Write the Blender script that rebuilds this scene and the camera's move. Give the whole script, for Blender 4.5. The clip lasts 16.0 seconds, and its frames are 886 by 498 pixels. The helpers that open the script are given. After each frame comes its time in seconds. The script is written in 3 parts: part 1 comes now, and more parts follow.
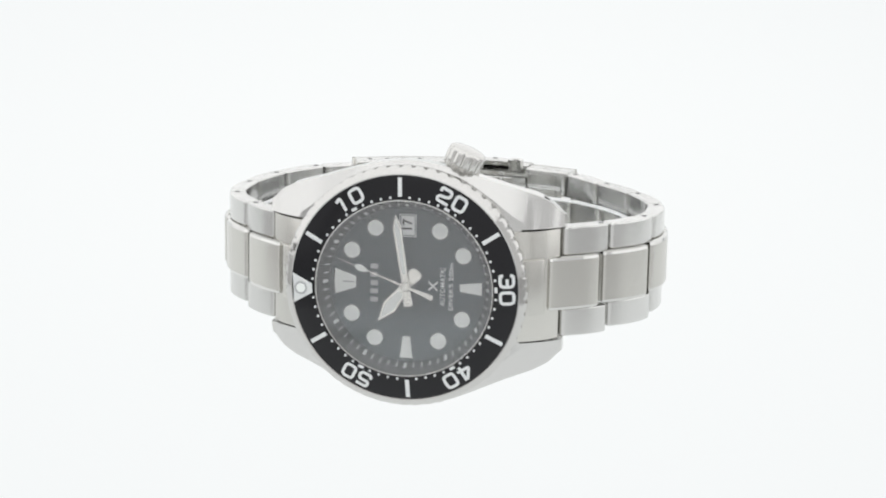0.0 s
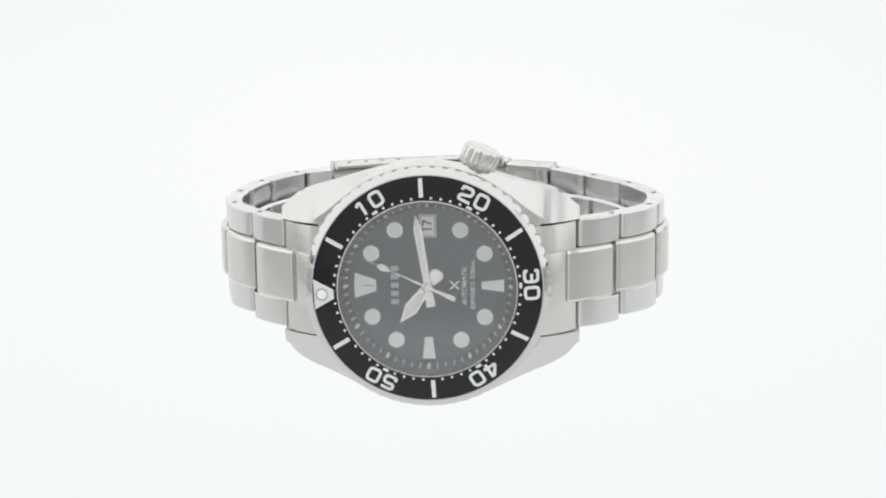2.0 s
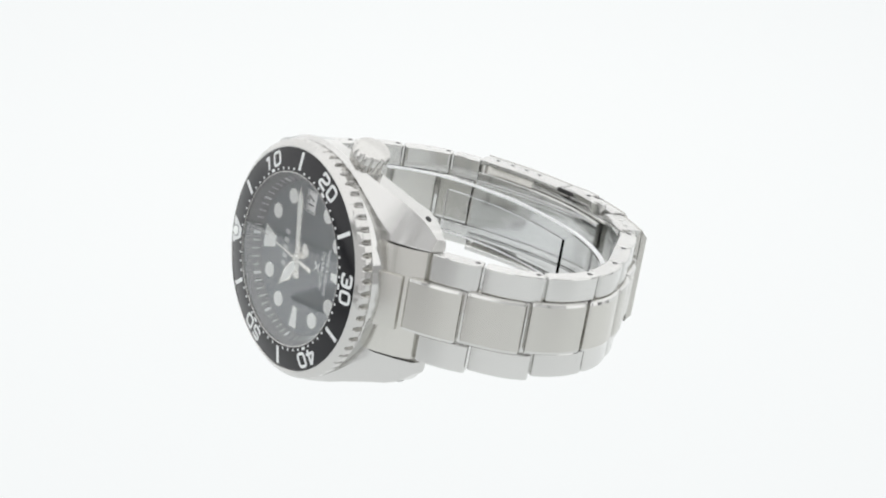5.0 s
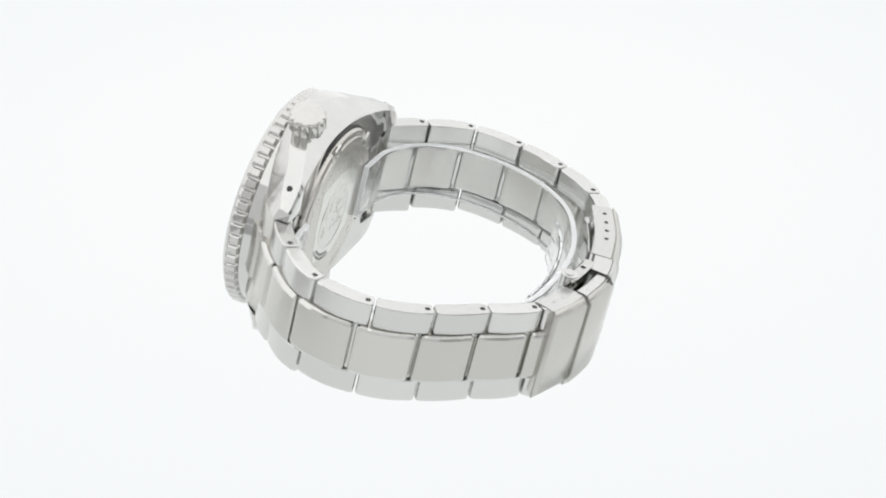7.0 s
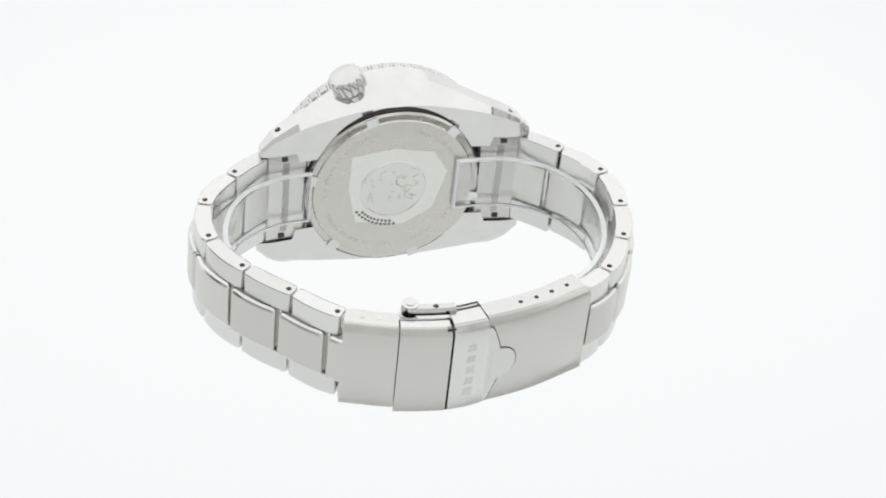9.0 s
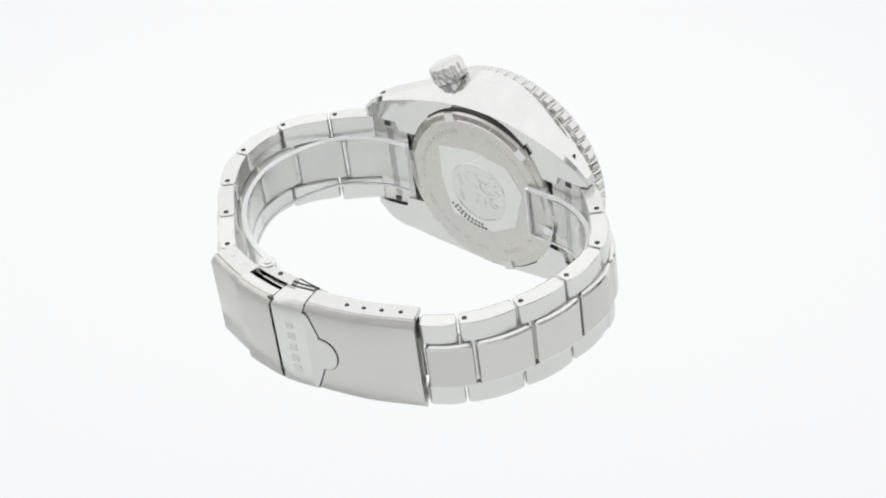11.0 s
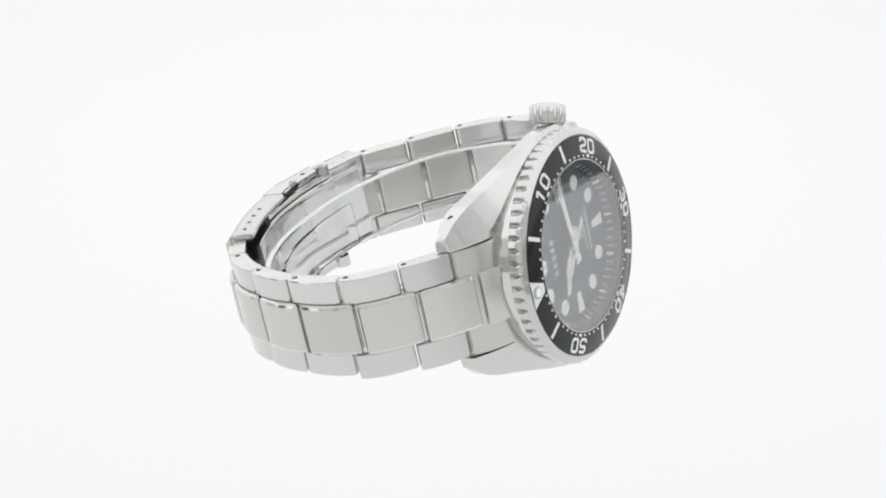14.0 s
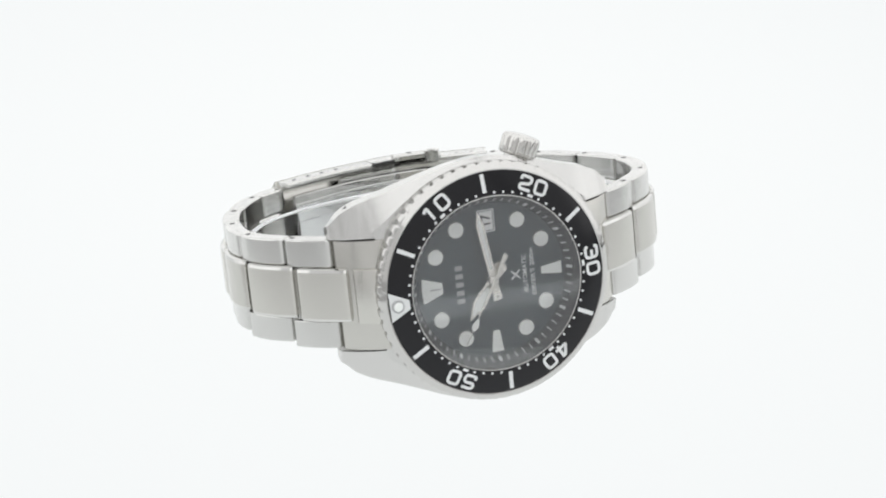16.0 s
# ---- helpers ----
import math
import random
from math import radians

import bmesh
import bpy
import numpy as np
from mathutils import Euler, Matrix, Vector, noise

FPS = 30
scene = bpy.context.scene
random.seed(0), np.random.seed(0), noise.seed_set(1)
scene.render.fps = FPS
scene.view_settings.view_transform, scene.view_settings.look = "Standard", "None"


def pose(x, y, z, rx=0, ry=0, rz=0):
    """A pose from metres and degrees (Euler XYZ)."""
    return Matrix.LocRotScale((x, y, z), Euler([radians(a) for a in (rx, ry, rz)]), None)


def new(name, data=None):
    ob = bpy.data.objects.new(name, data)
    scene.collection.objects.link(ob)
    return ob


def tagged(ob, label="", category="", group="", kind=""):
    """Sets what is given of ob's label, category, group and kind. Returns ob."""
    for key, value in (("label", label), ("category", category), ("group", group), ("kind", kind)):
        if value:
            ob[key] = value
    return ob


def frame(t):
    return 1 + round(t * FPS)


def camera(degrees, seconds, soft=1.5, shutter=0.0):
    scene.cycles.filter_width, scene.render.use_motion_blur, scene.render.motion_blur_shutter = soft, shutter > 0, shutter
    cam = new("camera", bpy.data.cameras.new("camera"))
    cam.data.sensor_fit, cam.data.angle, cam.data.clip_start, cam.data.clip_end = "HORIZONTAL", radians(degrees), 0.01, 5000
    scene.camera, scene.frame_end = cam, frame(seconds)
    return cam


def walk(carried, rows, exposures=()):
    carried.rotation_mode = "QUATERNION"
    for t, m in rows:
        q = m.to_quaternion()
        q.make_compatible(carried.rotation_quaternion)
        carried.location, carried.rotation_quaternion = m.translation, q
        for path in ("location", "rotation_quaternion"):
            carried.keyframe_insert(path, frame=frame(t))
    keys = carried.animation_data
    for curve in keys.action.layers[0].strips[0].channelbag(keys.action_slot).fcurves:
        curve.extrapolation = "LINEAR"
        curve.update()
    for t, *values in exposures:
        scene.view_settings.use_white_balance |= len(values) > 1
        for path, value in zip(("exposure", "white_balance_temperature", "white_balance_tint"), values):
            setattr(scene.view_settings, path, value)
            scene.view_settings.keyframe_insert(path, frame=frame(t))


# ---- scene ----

# A steel diver's watch turns on a glowing white light table inside a white fabric light tent.
# Watch space, in millimetres: u towards 6 o'clock, v towards 3 o'clock, n out of the dial.
# Turntable axis at the world's origin, table top at z = 0.

# ---- camera ----
DROP = 23.74                      # millimetres from the watch's own origin down to the table
cam = camera(23.48, 16.0, soft=2.0)
STAND = (pose(0, -0.35681, (167.03 + DROP) / 1000) @ pose(0, 0, 0, 0, 0, -0.4608)
         @ pose(0, 0, 0, 90 - 26.0604) @ pose(0, 0, 0, 0, 0, 0.1514))
walk(cam, [(0.0, STAND), (16.0, STAND)])

# how the watch lies on the table, in its turntable's space
BODY = (Matrix.Translation((0.00194, -0.03113, DROP / 1000)) @ pose(0, 0, 0, -12.6908) @ pose(0, 0, 0, 0, -1.5575)
        @ Matrix(((1, 0, 0, 0), (0, 0, -1, 0), (0, 1, 0, 0), (0, 0, 0, 1))))

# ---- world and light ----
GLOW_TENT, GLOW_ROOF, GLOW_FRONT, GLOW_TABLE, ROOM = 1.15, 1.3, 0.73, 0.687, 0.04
world = bpy.data.worlds.new("dim_room")
world.use_nodes = True
world.node_tree.nodes["Background"].inputs["Color"].default_value = (0.9, 0.95, 1.0, 1)
world.node_tree.nodes["Background"].inputs["Strength"].default_value = ROOM
scene.world = world
scene.view_settings.exposure = 0.0


# ---- materials ----
def material(name, colour, rough=0.5, metal=0.0, grain=0.0, grain_scale=900.0, bump=0.0, stretch=(1, 1, 1), coat=0.0, brush=0.0):
    """Principled surface; grain varies roughness and colour at two scales, bump gives fine relief."""
    m = bpy.data.materials.new(name)
    m.use_nodes = True
    nodes, links = m.node_tree.nodes, m.node_tree.links
    b = nodes["Principled BSDF"]
    b.inputs["Base Color"].default_value = (*colour, 1)
    b.inputs["Roughness"].default_value = rough
    b.inputs["Metallic"].default_value = metal
    b.inputs["Coat Weight"].default_value = coat
    if brush > 0:
        # fine lines run round the bracelet and spread the light across it
        lay = nodes.new("ShaderNodeTangent")
        lay.direction_type, lay.axis = "RADIAL", "Y"
        b.inputs["Anisotropic"].default_value = brush
        b.inputs["Anisotropic Rotation"].default_value = 0.25
        links.new(lay.outputs["Tangent"], b.inputs["Tangent"])
    if grain > 0:
        at = nodes.new("ShaderNodeTexCoord")
        place = nodes.new("ShaderNodeMapping")
        place.inputs["Scale"].default_value = stretch
        fine = nodes.new("ShaderNodeTexNoise")
        fine.inputs["Scale"].default_value = grain_scale
        fine.inputs["Detail"].default_value = 3
        wide = nodes.new("ShaderNodeTexNoise")
        wide.inputs["Scale"].default_value = 90
        add = nodes.new("ShaderNodeMath")
        add.operation = "ADD"
        links.new(at.outputs["Object"], place.inputs["Vector"])
        links.new(place.outputs["Vector"], fine.inputs["Vector"])
        links.new(at.outputs["Object"], wide.inputs["Vector"])
        links.new(fine.outputs["Fac"], add.inputs[0])
        links.new(wide.outputs["Fac"], add.inputs[1])
        span = nodes.new("ShaderNodeMapRange")
        span.inputs["From Min"].default_value, span.inputs["From Max"].default_value = 0.6, 1.4
        span.inputs["To Min"].default_value = max(rough * (1 - grain), 0.01)
        span.inputs["To Max"].default_value = rough * (1 + grain)
        links.new(add.outputs["Value"], span.inputs["Value"])
        links.new(span.outputs["Result"], b.inputs["Roughness"])
        tone = nodes.new("ShaderNodeMapRange")
        tone.inputs["From Min"].default_value, tone.inputs["From Max"].default_value = 0.6, 1.4
        tone.inputs["To Min"].default_value, tone.inputs["To Max"].default_value = 1 - grain * 0.12, 1 + grain * 0.12
        links.new(add.outputs["Value"], tone.inputs["Value"])
        mix = nodes.new("ShaderNodeVectorMath")
        mix.operation = "SCALE"
        mix.inputs[0].default_value = colour
        if metal > 0.5:
            # random tone for each piece stands in for its differing reflection
            info = nodes.new("ShaderNodeObjectInfo")
            each = nodes.new("ShaderNodeMapRange")
            each.inputs["To Min"].default_value, each.inputs["To Max"].default_value = 0.94, 1.05
            both = nodes.new("ShaderNodeMath")
            both.operation = "MULTIPLY"
            links.new(info.outputs["Random"], each.inputs["Value"])
            links.new(each.outputs["Result"], both.inputs[0])
            links.new(tone.outputs["Result"], both.inputs[1])
            links.new(both.outputs["Value"], mix.inputs["Scale"])
        else:
            links.new(tone.outputs["Result"], mix.inputs["Scale"])
        links.new(mix.outputs["Vector"], b.inputs["Base Color"])
        if bump > 0:
            relief = nodes.new("ShaderNodeBump")
            relief.inputs["Strength"].default_value = bump
            relief.inputs["Distance"].default_value = 0.00002
            links.new(fine.outputs["Fac"], relief.inputs["Height"])
            links.new(relief.outputs["Normal"], b.inputs["Normal"])
    return m


def glowing(name, colour, strength, fall=0.0, white=0.03):
    """Fabric or acrylic lit through from behind; fall: how far its painted glow drops away from its middle."""
    m = bpy.data.materials.new(name)
    m.use_nodes = True
    nodes, links = m.node_tree.nodes, m.node_tree.links
    b = nodes["Principled BSDF"]
    b.inputs["Base Color"].default_value = (white, white, white, 1)
    b.inputs["Roughness"].default_value = 1.0
    b.inputs["Specular IOR Level"].default_value = 0.0
    b.inputs["Emission Color"].default_value = (*colour, 1)
    b.inputs["Emission Strength"].default_value = strength
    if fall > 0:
        # uneven brightness and bluish edges painted radially into the emission
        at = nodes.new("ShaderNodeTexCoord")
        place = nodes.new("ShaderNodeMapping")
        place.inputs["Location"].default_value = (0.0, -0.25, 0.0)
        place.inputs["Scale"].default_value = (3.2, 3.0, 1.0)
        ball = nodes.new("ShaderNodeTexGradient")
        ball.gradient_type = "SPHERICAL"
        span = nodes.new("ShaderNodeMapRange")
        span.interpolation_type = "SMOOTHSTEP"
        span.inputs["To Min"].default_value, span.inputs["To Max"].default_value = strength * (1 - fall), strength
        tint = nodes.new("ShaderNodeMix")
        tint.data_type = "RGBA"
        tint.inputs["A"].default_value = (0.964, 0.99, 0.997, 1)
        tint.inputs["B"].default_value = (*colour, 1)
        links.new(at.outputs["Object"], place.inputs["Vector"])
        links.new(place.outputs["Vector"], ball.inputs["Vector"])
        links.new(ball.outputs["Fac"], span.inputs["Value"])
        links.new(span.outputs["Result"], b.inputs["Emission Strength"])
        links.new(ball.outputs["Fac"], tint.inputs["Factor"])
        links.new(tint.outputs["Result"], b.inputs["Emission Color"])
    return m


def clear(name, colour, rough, ior):
    m = bpy.data.materials.new(name)
    m.use_nodes = True
    b = m.node_tree.nodes["Principled BSDF"]
    b.inputs["Base Color"].default_value = (*colour, 1)
    b.inputs["Roughness"].default_value = rough
    b.inputs["IOR"].default_value = ior
    b.inputs["Transmission Weight"].default_value = 1.0
    return m


BRUSHED = material("brushed_steel", (0.605, 0.597, 0.565), 0.25, 1.0, 0.07, 3200, 0.005, (0.03, 1, 0.03), 0.0, 0.75)
BEZEL = material("bezel_steel", (0.60, 0.595, 0.58), 0.09, 1.0, 0.2, 900)
CASE = material("case_steel", (0.62, 0.617, 0.605), 0.22, 1.0, 0.08, 2600, 0.006, (0.04, 1, 0.04))
SATIN = material("satin_steel", (0.66, 0.66, 0.645), 0.21, 1.0, 0.07, 3200, 0.005, (0.03, 1, 0.03), 0.0, 0.75)
CROWN = material("crown_steel", (0.60, 0.595, 0.575), 0.12, 1.0, 0.3, 900)
POLISHED = material("polished_steel", (0.64, 0.64, 0.625), 0.07, 1.0, 0.4, 300)
BACK_STEEL = material("turned_steel", (0.56, 0.545, 0.51), 0.25, 1.0, 0.3, 500, 0.0)
INSERT = material("black_bezel_insert", (0.006, 0.006, 0.008), 0.16, 0.0, 0.2, 800, 0.05)
INSERT.node_tree.nodes["Principled BSDF"].inputs["Specular IOR Level"].default_value = 0.36
DIAL = material("dark_grey_dial", (0.026, 0.044, 0.056), 0.45, 0.0, 0.2, 1500, 0.05)
REHAUT = material("dark_flange", (0.03, 0.035, 0.04), 0.35, 0.0, 0.2, 900)
PRINT = material("white_print", (0.72, 0.74, 0.74), 0.5, 0.0, 0.1, 900)
GREY_PRINT = material("grey_print", (0.42, 0.43, 0.44), 0.5, 0.0, 0.1, 900)
LUME = material("pale_lume", (0.86, 0.89, 0.87), 0.6, 0.0, 0.12, 1200, 0.1)
HAND = material("brushed_hand", (0.78, 0.77, 0.73), 0.25, 1.0, 0.2, 900)
# near black, for holes and also for shade painted into gaps
DARK = material("dark_hole_and_shade", (0.02, 0.02, 0.02), 0.6, 0.0, 0.2, 900)
DATE_BLACK = material("date_ink", (0.02, 0.02, 0.025), 0.5, 0.0, 0.1, 900)
TRACK = material("track_print", (0.58, 0.60, 0.61), 0.5, 0.0, 0.1, 900)
DATE_WHITE = material("date_white", (0.88, 0.89, 0.89), 0.5, 0.0, 0.1, 900)
ETCHED = material("etched_steel", (0.20, 0.195, 0.18), 0.4, 1.0, 0.2, 600)
GROOVE_SHADE = material("groove_shade_steel", (0.40, 0.395, 0.38), 0.3, 1.0, 0.2, 600)
FILM = material("protective_film", (0.64, 0.64, 0.61), 0.18, 1.0, 0.3, 300)
GLASS = clear("crystal_glass", (1, 1, 1), 0.0, 1.77)
GLASS.node_tree.nodes["Principled BSDF"].inputs["Coat Weight"].default_value = 0.25
GLASS.node_tree.nodes["Principled BSDF"].inputs["Coat IOR"].default_value = 1.7
PLASTIC = clear("clear_plastic", (0.99, 0.995, 1.0), 0.03, 1.3)
FROST = clear("frosted_plastic_edge", (0.94, 0.95, 0.955), 0.7, 1.2)
FROST.node_tree.nodes["Principled BSDF"].inputs["Transmission Weight"].default_value = 0.4
BOARD = material("grey_board", (0.38, 0.38, 0.38), 0.5, 0.0, 0.1, 60)
# one tent fabric, its light and dark zones given as separate glow strengths
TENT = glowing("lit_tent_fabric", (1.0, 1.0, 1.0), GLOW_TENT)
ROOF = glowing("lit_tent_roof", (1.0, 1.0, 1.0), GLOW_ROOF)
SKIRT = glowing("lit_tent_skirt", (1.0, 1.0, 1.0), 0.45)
SHADED_SKIRT = glowing("dim_glow_skirt", (1.0, 1.0, 1.0), 0.12)
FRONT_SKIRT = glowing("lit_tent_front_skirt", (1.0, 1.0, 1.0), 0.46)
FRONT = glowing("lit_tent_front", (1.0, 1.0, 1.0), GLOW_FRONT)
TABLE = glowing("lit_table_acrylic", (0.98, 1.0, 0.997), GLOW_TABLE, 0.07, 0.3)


# ---- mesh helpers ----
def part(name, bm, mat, parent=None, label="", smooth=True, sharp=30.0):
    """Links a bmesh in millimetres as one mesh under a thing or a part."""
    bmesh.ops.recalc_face_normals(bm, faces=bm.faces)
    for vert in bm.verts:
        vert.co *= 0.001
    limit = radians(sharp)
    for face in bm.faces:
        face.smooth = smooth
    for edge in bm.edges:
        edge.smooth = len(edge.link_faces) == 2 and edge.calc_face_angle(0.0) < limit
    me = bpy.data.meshes.new(name)
    bm.to_mesh(me)
    bm.free()
    me.materials.append(mat)
    ob = new(name, me)
    if parent is not None:
        ob.parent = parent
        if parent.type == "EMPTY":
            ob.matrix_basis = BODY
    if label:
        tagged(ob, label)
    return ob


def bevelled(ob, width, segments=2, angle=30):
    mod = ob.modifiers.new("bevel", "BEVEL")
    mod.width, mod.segments, mod.limit_method, mod.angle_limit = width / 1000, segments, "ANGLE", radians(angle)
    mod.harden_normals = False
    return ob


def loft(bm, rings, close=True, caps=True):
    """Faces between rings of equally many points."""
    rows = [[bm.verts.new(q) for q in ring] for ring in rings]
    count = len(rows[0])
    for a, b in zip(rows, rows[1:]):
        for i in range(count if close else count - 1):
            j = (i + 1) % count
            bm.faces.new((a[i], a[j], b[j], b[i]))
    if caps:
        bm.faces.new(rows[0][::-1])
        bm.faces.new(rows[-1])
    return bm


def shrunk(outline, by):
    """The outline, moved inwards by about that much."""
    pts = [Vector(q) for q in outline]
    area = sum(pts[i - 1].x * pts[i].y - pts[i].x * pts[i - 1].y for i in range(len(pts)))
    side = 1 if area > 0 else -1
    out = []
    for i, q in enumerate(pts):
        a = (q - pts[i - 1])
        b = (pts[(i + 1) % len(pts)] - q)
        a, b = a.normalized() if a.length else b.normalized(), b.normalized() if b.length else a.normalized()
        nrm = Vector((-(a.y + b.y), a.x + b.x)) * side
        nrm = nrm.normalized() if nrm.length else Vector((-a.y, a.x)) * side
        out.append(q + nrm * by)
    return [tuple(q) for q in out]


def prism(bm, outline, v0, v1, chamfer=0.2):
    """A block with the outline (u, n), from v0 to v1, its rims chamfered."""
    thin, part_way = shrunk(outline, chamfer), shrunk(outline, chamfer * 0.3)
    c = chamfer if v1 > v0 else -chamfer
    loft(bm, [[(q[0], v, q[1]) for q in o] for o, v in
              ((thin, v0), (part_way, v0 + c * 0.3), (outline, v0 + c), (outline, v1 - c), (part_way, v1 - c * 0.3), (thin, v1))])
    return bm


def slab(bm, outline, n0, n1, chamfer=0.05):
    """A plate with the outline (u, v), from n0 up to n1, its upper rim chamfered."""
    thin = shrunk(outline, chamfer)
    loft(bm, [[(*q, n) for q in o] for o, n in ((outline, n0), (outline, n1 - chamfer), (thin, n1))])
    return bm


def revolve(bm, profile, steps=96, close_profile=False):
    """The profile (r, n) turned about the dial's axis."""
    rings = []
    for k in range(steps):
        a = 2 * math.pi * k / steps
        rings.append([bm.verts.new((r * math.cos(a), r * math.sin(a), n)) for r, n in profile])
    m = len(profile)
    for k in range(steps):
        a, b = rings[k], rings[(k + 1) % steps]
        for i in range(m if close_profile else m - 1):
            j = (i + 1) % m
            bm.faces.new((a[i], b[i], b[j], a[j]))
    if not close_profile:
        for i in (0, m - 1):
            if profile[i][0] > 1e-6:
                bm.faces.new([r[i] for r in rings])
    return bm


def round_outline(r, steps=28, centre=(0, 0)):
    return [(centre[0] + r * math.cos(2 * math.pi * k / steps), centre[1] + r * math.sin(2 * math.pi * k / steps))
            for k in range(steps)]


def at_minute(minute, r, across=0.0):
    """(u, v) at that minute of the dial and radius, moved clockwise by across."""
    a = radians(minute * 6)
    return (-math.cos(a) * r + math.sin(a) * across, math.sin(a) * r + math.cos(a) * across)


def radial(minute, corners):
    """Corners (radius, across) as an outline on the dial."""
    return [at_minute(minute, r, w) for r, w in corners]


def lettering(bm, words, size, m, bold=0.0, wide=1.0, deep=0.02):
    """Letters in the built-in font, centred at the pose m (x along the line, y up the letters)."""
    curve = bpy.data.curves.new("letters", "FONT")
    curve.body, curve.size, curve.align_x, curve.align_y = words, size, "CENTER", "CENTER"
    curve.extrude, curve.offset, curve.resolution_u = deep, bold, 3
    tmp = new("letters", curve)
    bpy.context.view_layer.update()
    me = bpy.data.meshes.new_from_object(tmp.evaluated_get(bpy.context.evaluated_depsgraph_get()))
    me.transform(m @ Matrix.Diagonal((wide, 1, 1, 1)))
    bm.from_mesh(me)
    bpy.data.objects.remove(tmp)
    bpy.data.curves.remove(curve)
    bpy.data.meshes.remove(me)
    return bm


def spline(points, per=24):
    """A smooth line through the points, and its lengths."""
    pts = [Vector(q) for q in points]
    pts = [2 * pts[0] - pts[1]] + pts + [2 * pts[-1] - pts[-2]]
    line = []
    for i in range(1, len(pts) - 2):
        a, b, c, d = pts[i - 1:i + 3]
        for k in range(per):
            t = k / per
            line.append(0.5 * (2 * b + (c - a) * t + (2 * a - 5 * b + 4 * c - d) * t * t + (3 * b - a - 3 * c + d) * t ** 3))
    line.append(pts[-2])
    run = [0.0]
    for a, b in zip(line, line[1:]):
        run.append(run[-1] + (b - a).length)
    return line, run


def on_line(path, s):
    """Place and way at the length s of a spline."""
    line, run = path
    if s <= 0:
        way = (line[1] - line[0]).normalized()
        return line[0] + way * s, way
    for i in range(1, len(run)):
        if run[i] >= s:
            way = (line[i] - line[i - 1]).normalized()
            return line[i - 1] + way * (s - run[i - 1]), way
    way = (line[-1] - line[-2]).normalized()
    return line[-1] + way * (s - run[-1]), way


def band(path, s0, s1, outer, inner, out_side, ease=0.5, steps=7):
    """Outline (u, n) of a bracelet piece along the path, its ends rolled off by ease."""
    far, near = [], []
    long = s1 - s0
    roll = min(ease * 2.2, long * 0.3)
    stops = [(0.0, 1.0), (0.06, 0.72), (0.17, 0.42), (0.36, 0.17), (0.62, 0.04), (1.0, 0.0)]
    line = [(s0 + roll * f, d) for f, d in stops]
    line += [(s0 + roll + (long - 2 * roll) * k / 4, 0.0) for k in (1, 2, 3)]
    line += [(s1 - roll * f, d) for f, d in stops[::-1]]
    for s, d in line:
        q, way = on_line(path, s)
        nrm = Vector((-way.y, way.x)) * out_side
        bow = 0.34 * (1 - (2 * (s - s0) / long - 1) ** 2)
        far.append(q + nrm * (outer + bow - 0.19 - ease * 1.1 * d))
        near.append(q + nrm * (inner + ease * 1.5 * d))
    return [tuple(q) for q in far + near[::-1]]


def ribbon(bm, path, s0, s1, outer, inner, v0, v1, side, steps=40, chamfer=0.15):
    """A curved strip along the path: a chamfered oblong carried along it."""
    low, high = min(v0, v1), max(v0, v1)
    c = chamfer
    section = [(inner, low + c), (inner + c, low), (outer - c, low), (outer, low + c), (outer, high - c), (outer - c, high), (inner + c, high), (inner, high - c)]
    rings = []
    for k in range(steps + 1):
        q, way = on_line(path, s0 + (s1 - s0) * k / steps)
        nrm = Vector((-way.y, way.x)) * side
        rings.append([(q.x + nrm.x * d, v, q.y + nrm.y * d) for d, v in section])
    return loft(bm, rings)


